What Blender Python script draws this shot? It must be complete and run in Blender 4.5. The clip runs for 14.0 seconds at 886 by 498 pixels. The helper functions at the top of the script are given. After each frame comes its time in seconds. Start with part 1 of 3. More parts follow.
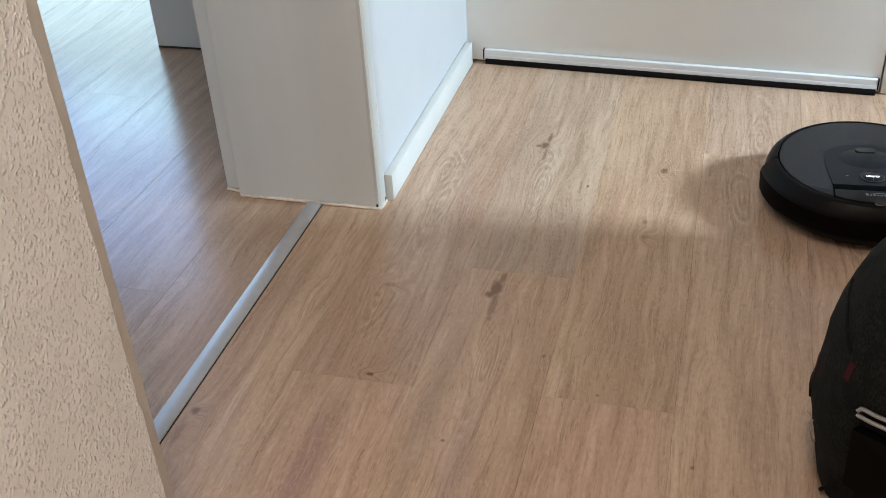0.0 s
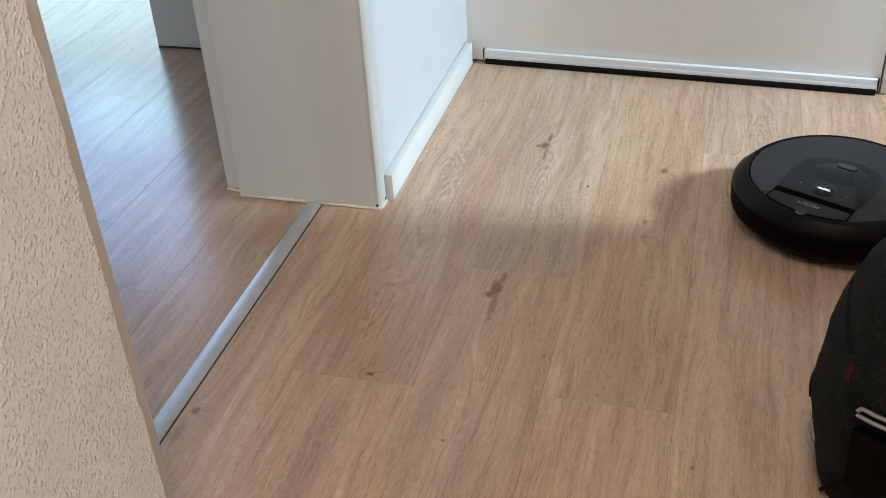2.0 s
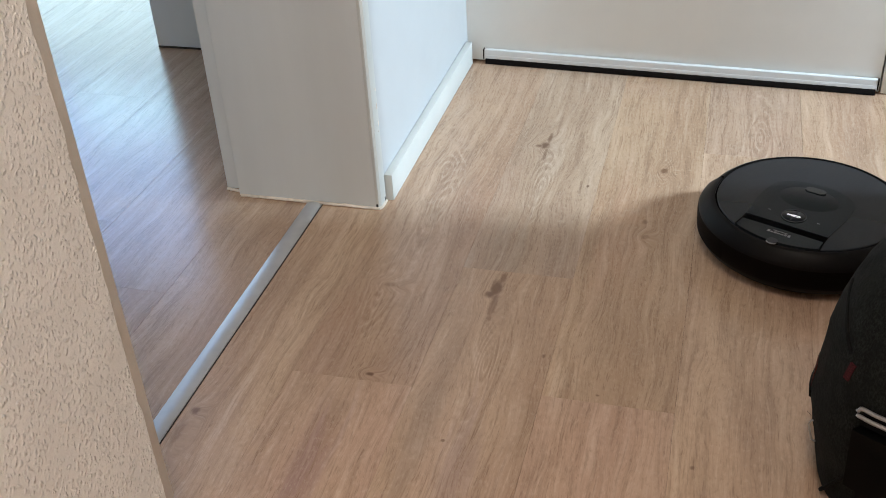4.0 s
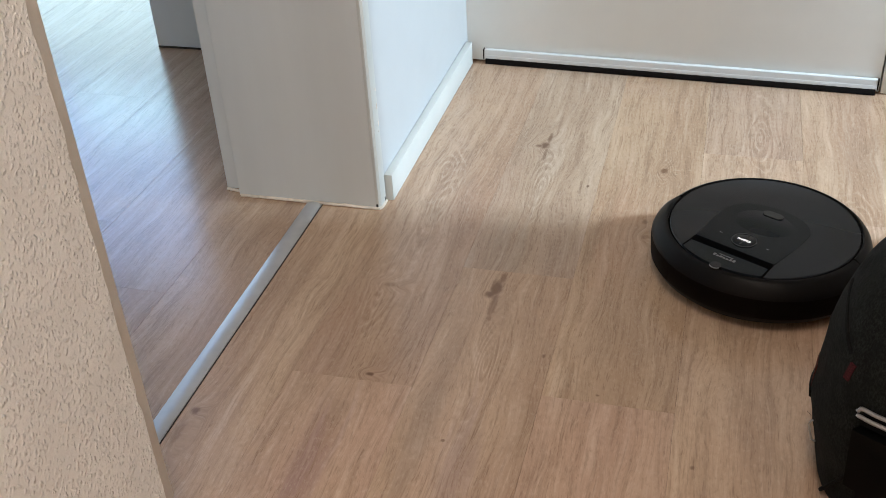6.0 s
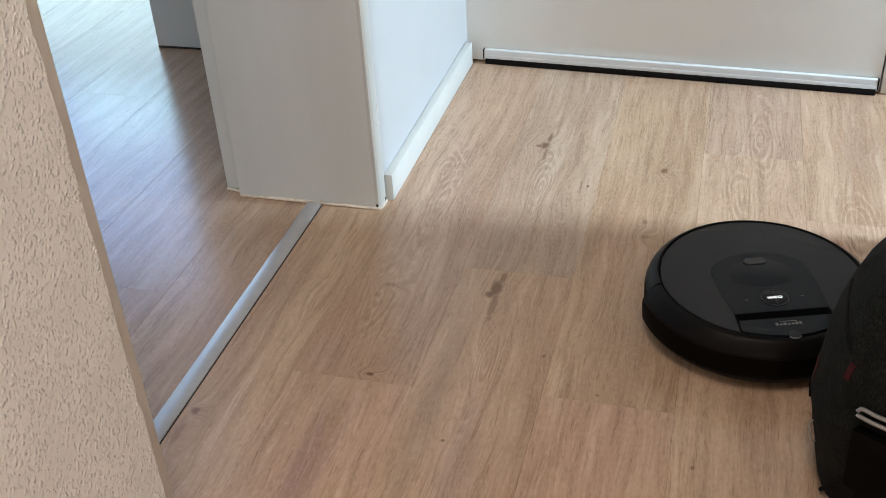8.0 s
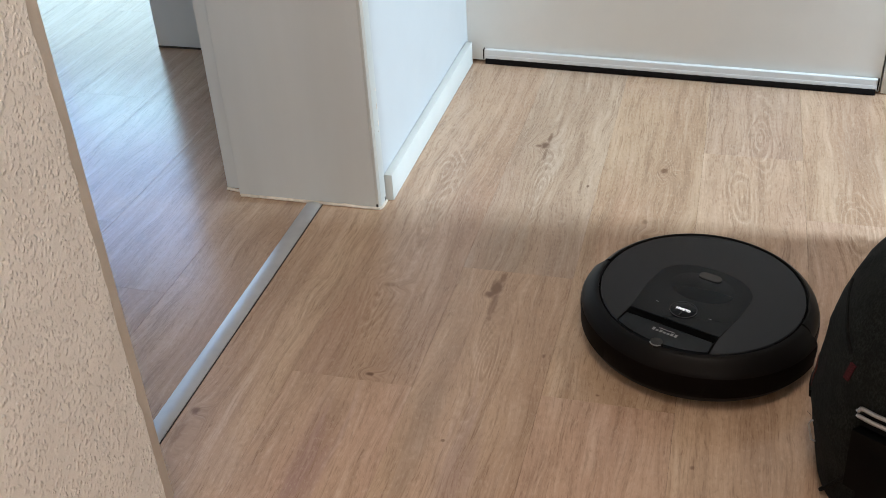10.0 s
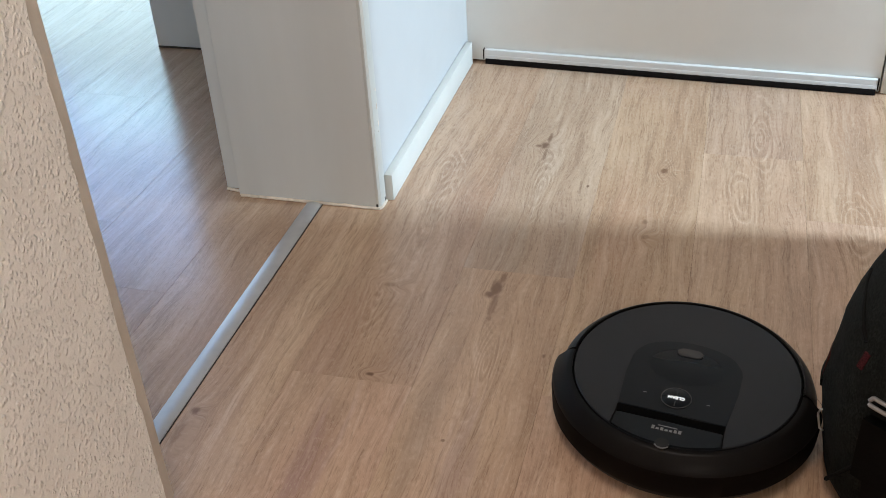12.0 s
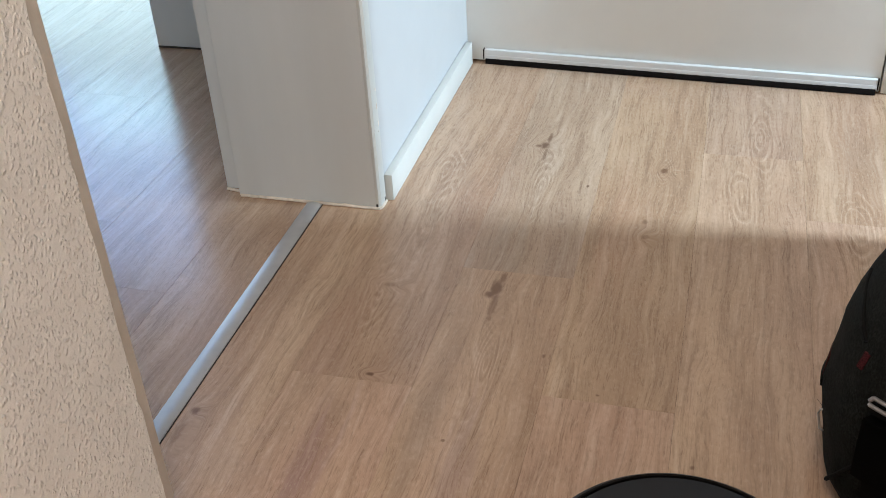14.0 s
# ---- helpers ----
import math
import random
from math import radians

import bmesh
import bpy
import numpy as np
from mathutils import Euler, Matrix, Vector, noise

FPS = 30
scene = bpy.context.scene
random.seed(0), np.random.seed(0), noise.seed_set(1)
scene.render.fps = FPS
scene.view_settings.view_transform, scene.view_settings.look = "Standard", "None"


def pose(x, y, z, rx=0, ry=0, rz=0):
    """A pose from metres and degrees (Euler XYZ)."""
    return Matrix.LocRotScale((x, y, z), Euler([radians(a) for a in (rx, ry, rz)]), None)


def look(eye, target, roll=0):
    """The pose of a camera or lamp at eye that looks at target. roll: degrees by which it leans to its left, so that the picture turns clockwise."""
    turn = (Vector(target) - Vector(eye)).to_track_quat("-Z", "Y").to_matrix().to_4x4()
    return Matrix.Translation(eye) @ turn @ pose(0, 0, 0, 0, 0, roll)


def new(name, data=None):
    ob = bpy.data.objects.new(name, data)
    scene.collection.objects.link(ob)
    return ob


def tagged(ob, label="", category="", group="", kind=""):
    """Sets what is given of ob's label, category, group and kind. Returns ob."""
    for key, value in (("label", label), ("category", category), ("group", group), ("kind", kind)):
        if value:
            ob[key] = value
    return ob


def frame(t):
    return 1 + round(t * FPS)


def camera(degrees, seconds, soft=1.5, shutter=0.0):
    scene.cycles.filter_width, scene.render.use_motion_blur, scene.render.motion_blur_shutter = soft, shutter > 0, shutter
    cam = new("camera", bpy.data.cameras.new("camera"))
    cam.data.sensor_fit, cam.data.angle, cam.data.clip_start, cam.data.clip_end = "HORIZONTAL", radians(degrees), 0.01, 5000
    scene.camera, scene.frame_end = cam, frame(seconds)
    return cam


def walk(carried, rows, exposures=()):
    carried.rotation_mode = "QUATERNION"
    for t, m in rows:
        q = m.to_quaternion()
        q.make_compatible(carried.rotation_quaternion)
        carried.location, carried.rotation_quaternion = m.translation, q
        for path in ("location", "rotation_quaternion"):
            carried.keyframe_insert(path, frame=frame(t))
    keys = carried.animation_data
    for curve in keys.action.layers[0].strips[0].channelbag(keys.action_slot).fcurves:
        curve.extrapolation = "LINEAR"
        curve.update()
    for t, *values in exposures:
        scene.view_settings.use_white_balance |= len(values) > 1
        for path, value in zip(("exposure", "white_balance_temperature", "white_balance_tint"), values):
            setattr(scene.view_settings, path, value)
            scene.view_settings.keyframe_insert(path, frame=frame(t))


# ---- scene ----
cam = camera(46.386, 14.0, soft=0.9)
walk(cam, [(0.0, pose(0, 0, 1.0078, 56.4164, 2.8732, 14.7767)), (14.0, pose(0, 0, 1.0078, 56.4164, 2.8732, 14.7767))],
     exposures=[(0.0, 0.0), (14.0, 0.0)])

# ---- light: sky through the passage and balcony windows, plus added fill lamps ----
world = bpy.data.worlds.new("world")
world.use_nodes = True
scene.world = world
sky = world.node_tree.nodes.new("ShaderNodeTexSky")
sky.sky_type, sky.sun_disc = "NISHITA", False
sky.sun_elevation, sky.sun_rotation = radians(40), radians(85)
world.node_tree.links.new(sky.outputs[0], world.node_tree.nodes["Background"].inputs[0])
world.node_tree.nodes["Background"].inputs[1].default_value = 0.1


def window_or_fill_light(name, eye, target, w, h, power, colour, spread=180):
    lamp = bpy.data.lights.new(name, "AREA")
    lamp.shape, lamp.size, lamp.size_y, lamp.energy, lamp.color, lamp.spread = "RECTANGLE", w, h, power, colour, radians(spread)
    ob = new(name, lamp)
    ob.matrix_world = look(eye, target)
    return ob


window_or_fill_light("daylight_entry_window", (3.48, 1.825, 1.93), (0.1, 1.825, 0.0), 0.36, 0.56, 47, (0.66, 0.84, 1.0), 70)
window_or_fill_light("daylight_balcony_sky", (-2.6, 3.88, 1.52), (-2.6, 2.88, 1.52), 1.9, 1.1, 37, (0.37, 0.565, 1.0))
window_or_fill_light("daylight_balcony_haze", (-2.6, 3.88, 0.47), (-2.6, 2.88, 0.47), 1.9, 0.70, 17, (0.64, 0.92, 1.0))
# small added lamp that puts a cyan glint into the floor's reflection
window_or_fill_light("glint_lamp_balcony", (-2.66, 3.86, 1.06), (-2.66, 2.86, 1.06), 0.55, 0.14, 2.0, (0.55, 1.0, 0.92))
# added warm fill from behind the camera, set sideways to reach the left wall
window_or_fill_light("fill_lamp_rear", (1.7, -3.38, 1.45), (1.7, -2.38, 1.45), 1.6, 1.7, 78, (1.0, 0.86, 0.755))
# added overhead fill in an assumed ceiling opening, lifts floor and plaster
window_or_fill_light("fill_lamp_overhead", (-0.08, 0.20, 2.58), (-0.08, 0.20, 1.58), 0.4, 0.8, 19.5, (1.0, 0.86, 0.755))


# ---- materials ----
class Nodes:
    """Short hand for a material's node tree."""

    def __init__(self, name):
        self.mat = bpy.data.materials.new(name)
        self.mat.use_nodes = True
        self.t = self.mat.node_tree
        self.bsdf = self.t.nodes["Principled BSDF"]

    def n(self, kind):
        return self.t.nodes.new(kind)

    def link(self, a, b):
        self.t.links.new(a, b)

    def put(self, socket, v):
        if hasattr(v, "is_linked"):
            self.link(v, socket)
        else:
            socket.default_value = v

    def math(self, op, a, b=0.0, c=None, clamp=False):
        m = self.n("ShaderNodeMath")
        m.operation, m.use_clamp = op, clamp
        self.put(m.inputs[0], a)
        self.put(m.inputs[1], b)
        if c is not None:
            self.put(m.inputs[2], c)
        return m.outputs[0]

    def vec(self, op, a, b):
        m = self.n("ShaderNodeVectorMath")
        m.operation = op
        self.put(m.inputs[0], a)
        self.put(m.inputs[1], b)
        return m.outputs[0]

    def noise(self, vector, scale=1.0, detail=4.0, rough=0.55, distortion=0.0):
        m = self.n("ShaderNodeTexNoise")
        self.link(vector, m.inputs["Vector"])
        for k, v in (("Scale", scale), ("Detail", detail), ("Roughness", rough), ("Distortion", distortion)):
            m.inputs[k].default_value = v
        return m.outputs[0]

    def warp(self, vector, scale):
        m = self.n("ShaderNodeTexNoise")
        self.link(vector, m.inputs["Vector"])
        m.inputs["Scale"].default_value = scale
        return m.outputs["Color"]

    def span(self, v, a, b, lo=0.0, hi=1.0):
        m = self.n("ShaderNodeMapRange")
        m.interpolation_type = "SMOOTHSTEP"
        self.put(m.inputs[0], v)
        for i, x in enumerate((a, b, lo, hi)):
            m.inputs[1 + i].default_value = x
        return m.outputs[0]

    def mix(self, f, a, b, blend="MIX"):
        m = self.n("ShaderNodeMix")
        m.data_type, m.blend_type = "RGBA", blend
        self.put(m.inputs[0], f)
        self.put(m.inputs[6], a)
        self.put(m.inputs[7], b)
        return m.outputs[2]

    def bump(self, height, strength, distance):
        m = self.n("ShaderNodeBump")
        m.inputs["Strength"].default_value, m.inputs["Distance"].default_value = strength, distance
        self.link(height, m.inputs["Height"])
        self.link(m.outputs[0], self.bsdf.inputs["Normal"])


def surface(name, colour, rough=0.5, metal=0.0, vary=0.08, scale=25.0, bump=0.0, bump_scale=300.0, coat=0.0, glow=None, spec=0.5, stretch=(1, 1, 1)):
    """A painted, moulded or metal surface with slight variation at two scales."""
    m = Nodes(name)
    pos = m.vec("MULTIPLY", m.n("ShaderNodeTexCoord").outputs["Object"], stretch)
    a = m.noise(pos, scale, 5)
    b = m.noise(pos, scale * 0.17, 2)
    f = m.math("ADD", m.math("MULTIPLY", a, 0.6), m.math("MULTIPLY", b, 0.4))
    dark = tuple(c * (1 - vary) for c in colour) + (1,)
    lite = tuple(min(1, c * (1 + vary)) for c in colour) + (1,)
    m.link(m.mix(m.span(f, 0.3, 0.7), dark, lite), m.bsdf.inputs["Base Color"])
    m.bsdf.inputs["Roughness"].default_value = rough
    m.bsdf.inputs["Metallic"].default_value = metal
    m.bsdf.inputs["Coat Weight"].default_value = coat
    m.bsdf.inputs["Specular IOR Level"].default_value = spec
    if bump:
        m.bump(m.noise(pos, bump_scale, 3), bump, 0.001)
    if glow:
        m.bsdf.inputs["Emission Color"].default_value = (*colour, 1)
        m.bsdf.inputs["Emission Strength"].default_value = glow
    return m.mat


# knots of the oak decor: x, y, half width, half length, darkness
KNOTS = [(-0.327, 1.868, 0.010, 0.014, 0.9), (-0.322, 1.900, 0.0045, 0.026, 0.75), (-0.312, 1.970, 0.003, 0.050, 0.35),
         (-0.338, 1.864, 0.010, 0.006, 0.7), (-0.321, 1.828, 0.0035, 0.032, 0.6), (-0.081, 1.801, 0.008, 0.012, 0.75),
         (-0.313, 1.388, 0.006, 0.022, 0.6), (-0.319, 1.358, 0.012, 0.026, 0.8), (-0.326, 1.340, 0.011, 0.010, 0.8),
         (-0.314, 1.310, 0.0065, 0.055, 0.6), (-0.495, 1.336, 0.012, 0.007, 0.4), (-0.510, 1.305, 0.006, 0.008, 0.35),
         (-0.459, 1.109, 0.007, 0.004, 0.9), (-0.684, 0.980, 0.007, 0.009, 0.75), (-0.688, 0.934, 0.007, 0.030, 0.45),
         (-0.099, 1.609, 0.005, 0.008, 0.5), (-0.094, 1.558, 0.007, 0.008, 0.35), (-0.218, 1.717, 0.003, 0.005, 0.8),
         (-0.211, 1.201, 0.003, 0.005, 0.7), (-0.120, 1.129, 0.003, 0.003, 0.7), (0.020, 1.013, 0.003, 0.004, 0.7),
         (-0.315, 0.995, 0.003, 0.003, 0.7)]
# nested growth ovals: x, y, half width, half length
OVALS = [(-0.482, 1.600, 0.040, 0.230), (-0.500, 1.720, 0.048, 0.170), (-0.306, 1.700, 0.036, 0.200), (0.098, 1.960, 0.052, 0.270),
         (0.067, 1.730, 0.044, 0.220), (0.269, 1.650, 0.048, 0.200), (-0.293, 1.165, 0.030, 0.190), (-0.505, 1.300, 0.036, 0.150),
         (-0.081, 1.801, 0.026, 0.070)]
# cloudy tone within a board: x, y, half width, half length, strength, colour, nearest y that it reaches
CLOUDS = [(-0.323, 1.440, 0.052, 0.140, 0.42, (0.225, 0.165, 0.118, 1), 1.409), (-0.235, 1.47, 0.040, 0.15, 0.32, (0.24, 0.175, 0.128, 1), 1.409),
          (-0.545, 1.190, 0.055, 0.190, 0.42, (0.29, 0.158, 0.100, 1), 1.0935), (-0.486, 0.915, 0.030, 0.150, 0.75, (0.29, 0.175, 0.142, 1), 0.0),
          (-0.284, 0.930, 0.026, 0.160, 0.6, (0.32, 0.21, 0.170, 1), 0.0), (-0.350, 1.020, 0.022, 0.240, 0.6, (0.28, 0.185, 0.118, 1), 0.0),
          (-0.080, 1.240, 0.070, 0.180, 0.25, (0.335, 0.222, 0.140, 1), 1.113), (-0.170, 1.150, 0.020, 0.050, 0.45, (0.56, 0.42, 0.31, 1), 1.113),
          (-0.150, 1.560, 0.060, 0.250, 0.45, (0.40, 0.235, 0.155, 1), 1.113), (-0.310, 1.800, 0.028, 0.180, 0.4, (0.58, 0.45, 0.34, 1), 1.409),
          (-0.660, 1.330, 0.040, 0.160, 0.4, (0.30, 0.195, 0.125, 1), 0.0), (0.290, 1.930, 0.040, 0.150, 0.4, (0.30, 0.21, 0.15, 1), 1.664)]


def oak_floor():
    m = Nodes("oak_vinyl")
    pos = m.n("ShaderNodeNewGeometry").outputs["Position"]
    info = m.n("ShaderNodeObjectInfo")
    rnd = info.outputs["Random"]
    off = m.n("ShaderNodeCombineXYZ")
    m.link(m.math("MULTIPLY", rnd, 17.3), off.inputs[0])
    m.link(m.math("MULTIPLY", rnd, 41.7), off.inputs[1])
    p = m.vec("ADD", pos, off.outputs[0])

    def reach(x, y, w, l):
        q = m.vec("MULTIPLY", m.vec("SUBTRACT", pos, (x, y, 0)), (1 / w, 1 / l, 0))
        dist = m.n("ShaderNodeVectorMath")
        dist.operation = "LENGTH"
        m.link(q, dist.inputs[0])
        return dist.outputs["Value"]

    # knots bend the grain round them
    ragged = m.noise(m.vec("MULTIPLY", pos, (1, 0.6, 1)), 120, 4)
    knot = None
    halo = None
    for x, y, w, l, d in KNOTS:
        dist = reach(x, y, w, l)
        k = m.span(m.math("ADD", dist, m.math("MULTIPLY", ragged, 1.2)), 0.95, 1.95, d, 0.0)
        knot = k if knot is None else m.math("MAXIMUM", knot, k)
        if w > 0.006:
            h = m.span(dist, 0.0, 4.5, 1.0, 0.0)
            halo = h if halo is None else m.math("MAXIMUM", halo, h)
    bend = m.n("ShaderNodeCombineXYZ")
    sway = m.math("MULTIPLY", m.math("SUBTRACT", m.noise(m.vec("MULTIPLY", p, (9, 3.0, 1)), 1, 2), 0.5), 0.05)
    m.link(m.math("ADD", m.math("MULTIPLY", halo, 0.022), sway), bend.inputs[0])
    p = m.vec("ADD", p, bend.outputs[0])
    broad = m.noise(m.vec("MULTIPLY", p, (9, 1.0, 1)), 1, 3)
    tint = m.noise(m.vec("MULTIPLY", p, (5.1, 0.9, 1)), 1, 2)
    mid = m.noise(m.vec("MULTIPLY", p, (46, 2.6, 1)), 1, 4, 0.6, 0.25)
    streak = m.noise(m.vec("MULTIPLY", p, (170, 7.0, 1)), 1, 5, 0.68, 0.35)
    pore = m.noise(m.vec("MULTIPLY", p, (430, 34, 1)), 1, 3, 0.6, 0.3)
    tick = m.noise(m.vec("MULTIPLY", p, (300, 42, 1)), 1, 2, 0.5, 0.6)
    # growth rings: nested ovals where the cut meets the heart, fading into the straight grain
    wave = m.math("ADD", m.math("MULTIPLY", m.noise(m.vec("MULTIPLY", pos, (17, 5, 1)), 1, 1), 0.9), m.math("MULTIPLY", streak, 0.09))
    ring = None
    pale_line = None
    for x, y, w, l in OVALS:
        dist = reach(x, y, w, l)
        turn = m.math("FRACT", m.math("MULTIPLY", m.math("ADD", dist, wave), 5.4))
        line = m.math("MULTIPLY", m.span(turn, 0.25, 0.80), m.span(turn, 1.0, 0.84))
        line = m.math("MULTIPLY", line, m.span(dist, 0.35, 1.15, 1.0, 0.0))
        pale = m.math("MULTIPLY", m.math("MULTIPLY", m.span(turn, 0.05, 0.18), m.span(turn, 0.36, 0.20)), m.span(dist, 0.35, 1.15, 1.0, 0.0))
        ring = line if ring is None else m.math("MAXIMUM", ring, line)
        pale_line = pale if pale_line is None else m.math("MAXIMUM", pale_line, pale)
    broken = m.span(m.noise(m.vec("MULTIPLY", pos, (40, 16, 1)), 1, 3), 0.36, 0.62, 0.1, 1.0)
    grit = m.noise(m.vec("MULTIPLY", p, (240, 90, 1)), 1, 4, 0.7)
    blot = m.noise(m.vec("MULTIPLY", p, (26, 9, 1)), 1, 4, 0.65, 0.4)
    c = m.mix(m.span(broad, 0.32, 0.68), (0.375, 0.246, 0.160, 1), (0.462, 0.322, 0.214, 1))
    c = m.mix(m.math("MULTIPLY", m.span(tint, 0.45, 0.7), 0.45), c, (0.40, 0.238, 0.168, 1))
    sep = m.n("ShaderNodeSeparateXYZ")
    m.link(pos, sep.inputs[0])
    for x, y, w, l, f, colour, y0 in CLOUDS:
        dist = m.math("ADD", reach(x, y, w, l), m.math("MULTIPLY", m.math("SUBTRACT", mid, 0.5), 3.2))
        f = m.math("MULTIPLY", m.span(dist, 0.25, 1.1, f, 0.0), m.math("GREATER_THAN", sep.outputs[1], y0))
        c = m.mix(f, c, colour)
    c = m.mix(m.math("MULTIPLY", m.span(mid, 0.50, 0.72), 0.68), c, (0.26, 0.160, 0.102, 1))
    c = m.mix(m.math("MULTIPLY", m.span(mid, 0.50, 0.28), 0.42), c, (0.57, 0.425, 0.312, 1))
    c = m.mix(m.math("MULTIPLY", m.math("MULTIPLY", ring, broken), 0.52), c, (0.27, 0.170, 0.108, 1))
    c = m.mix(m.math("MULTIPLY", m.math("MULTIPLY", pale_line, broken), 0.36), c, (0.62, 0.49, 0.37, 1))
    c = m.mix(m.math("MULTIPLY", m.span(streak, 0.50, 0.68), 0.55), c, (0.25, 0.155, 0.100, 1))
    c = m.mix(m.math("MULTIPLY", m.span(streak, 0.46, 0.30), 0.28), c, (0.60, 0.46, 0.34, 1))
    c = m.mix(m.math("MULTIPLY", m.math("MULTIPLY", m.span(pore, 0.53, 0.66), m.span(mid, 0.36, 0.58)), 0.5), c, (0.19, 0.115, 0.072, 1))
    c = m.mix(m.math("MULTIPLY", m.math("MULTIPLY", m.span(tick, 0.64, 0.74), m.span(broad, 0.45, 0.66)), 0.4), c, (0.17, 0.10, 0.062, 1))
    c = m.mix(m.math("MULTIPLY", m.span(blot, 0.50, 0.72), 0.34), c, (0.28, 0.180, 0.115, 1))
    c = m.mix(m.math("MULTIPLY", m.span(grit, 0.52, 0.70), 0.34), c, (0.24, 0.150, 0.095, 1))
    c = m.mix(m.math("MULTIPLY", m.span(grit, 0.48, 0.32), 0.22), c, (0.62, 0.48, 0.36, 1))
    c = m.mix(knot, c, (0.135, 0.070, 0.040, 1))
    tone = m.n("ShaderNodeHueSaturation")
    m.link(m.mix(1.0, c, info.outputs["Color"], "MULTIPLY"), tone.inputs["Color"])
    tone.inputs["Hue"].default_value = 0.501
    m.link(m.span(rnd, 0, 1, 1.06, 1.10), tone.inputs["Value"])
    m.link(m.span(m.math("FRACT", m.math("MULTIPLY", rnd, 7.31)), 0, 1, 0.93, 0.98), tone.inputs["Saturation"])
    m.link(tone.outputs[0], m.bsdf.inputs["Base Color"])
    m.link(m.span(streak, 0.3, 0.7, 0.17, 0.25), m.bsdf.inputs["Roughness"])
    h = m.math("ADD", m.math("MULTIPLY", streak, 0.6), m.math("MULTIPLY", pore, 0.4))
    m.bump(h, 0.12, 0.0005)
    return m.mat


def plaster():
    m = Nodes("rough_plaster")
    pos = m.n("ShaderNodeNewGeometry").outputs["Position"]
    lump = m.n("ShaderNodeTexVoronoi")
    lump.feature = "SMOOTH_F1"
    m.link(m.vec("ADD", m.vec("MULTIPLY", pos, (1, 1, 0.8)), m.vec("MULTIPLY", m.warp(pos, 90), (0.006, 0.006, 0.006))), lump.inputs["Vector"])
    lump.inputs["Scale"].default_value = 215
    lump.inputs["Smoothness"].default_value = 0.6
    grain = m.math("MULTIPLY", m.span(lump.outputs["Distance"], 0.12, 0.60, 1.0, 0.0), m.span(m.noise(pos, 150, 3), 0.35, 0.65, 0.2, 1.0))
    fine = m.noise(pos, 420, 3)
    patch = m.noise(pos, 14, 3)
    m.link(m.mix(m.span(patch, 0.3, 0.7), (0.71, 0.69, 0.66, 1), (0.76, 0.74, 0.71, 1)), m.bsdf.inputs["Base Color"])
    m.bsdf.inputs["Roughness"].default_value = 0.75
    keep = m.span(patch, 0.30, 0.50, 0.45, 1.0)
    h = m.math("ADD", grain, m.math("MULTIPLY", fine, 0.25))
    m.bump(m.math("MULTIPLY", h, keep), 0.8, 0.0020)
    return m.mat


def fabric(name, colour, size=420.0):
    m = Nodes(name)
    pos = m.n("ShaderNodeTexCoord").outputs["Object"]
    weave = m.noise(m.vec("MULTIPLY", pos, (1, 1, 0.6)), size, 4, 0.75)
    blot = m.noise(pos, 42, 5, 0.65)
    a = tuple(c * 0.45 for c in colour) + (1,)
    b = tuple(c * 2.1 for c in colour) + (1,)
    c = m.mix(m.span(weave, 0.38, 0.66), a, b)
    m.link(m.mix(m.math("MULTIPLY", m.span(blot, 0.42, 0.66), 0.6), c, a), m.bsdf.inputs["Base Color"])
    m.bsdf.inputs["Specular IOR Level"].default_value = 0.15
    m.bsdf.inputs["Roughness"].default_value = 0.9
    m.bump(m.math("ADD", weave, m.math("MULTIPLY", blot, 3.0)), 0.5, 0.0012)
    return m.mat


OAK = oak_floor()
PLASTER = plaster()
# dark grey for the unseen passage wall, so it bounces less light
GREY_WALL = surface("low_bounce_grey", (0.34, 0.33, 0.32), 0.8, vary=0.05, scale=9, bump=0.1, bump_scale=90)
WALL = surface("white_wall_paint", (0.74, 0.72, 0.68), 0.6, vary=0.03, scale=9, bump=0.15, bump_scale=120)
CEIL = surface("ceiling_paint", (0.80, 0.79, 0.76), 0.8, vary=0.02)
SMOOTH = surface("smooth_beige_edge", (0.57, 0.515, 0.455), 0.7, vary=0.05, scale=40, bump=0.2, bump_scale=260)
LACQUER = surface("white_lacquer", (0.72, 0.72, 0.69), 0.38, vary=0.02, scale=12, bump=0.06, bump_scale=60)
JAMB = surface("worn_white_jamb_paint", (0.595, 0.635, 0.64), 0.42, vary=0.07, scale=7, bump=0.08, bump_scale=70, stretch=(1, 1, 0.12))
# white wall paint with dimmer, bluish light put into its colour
HALL_WALL = surface("hall_wall_dimmed_white", (0.46, 0.485, 0.495), 0.5, vary=0.03, scale=9, bump=0.12, bump_scale=90)
BOARD = surface("baseboard_lacquer", (0.53, 0.555, 0.535), 0.40, vary=0.04, scale=14, bump=0.06, bump_scale=70)
CAULK = surface("old_sealant", (0.70, 0.64, 0.56), 0.8, vary=0.2, scale=80)
ALU = surface("satin_aluminium", (0.47, 0.475, 0.48), 0.42, metal=0.4, vary=0.05, scale=60, bump=0.05)
SWEEP = surface("white_profile", (0.64, 0.665, 0.675), 0.45, vary=0.02)
RUBBER = surface("black_rubber", (0.008, 0.007, 0.007), 0.7, spec=0.1)
DARK = surface("dark_gap", (0.03, 0.025, 0.02), 0.9)


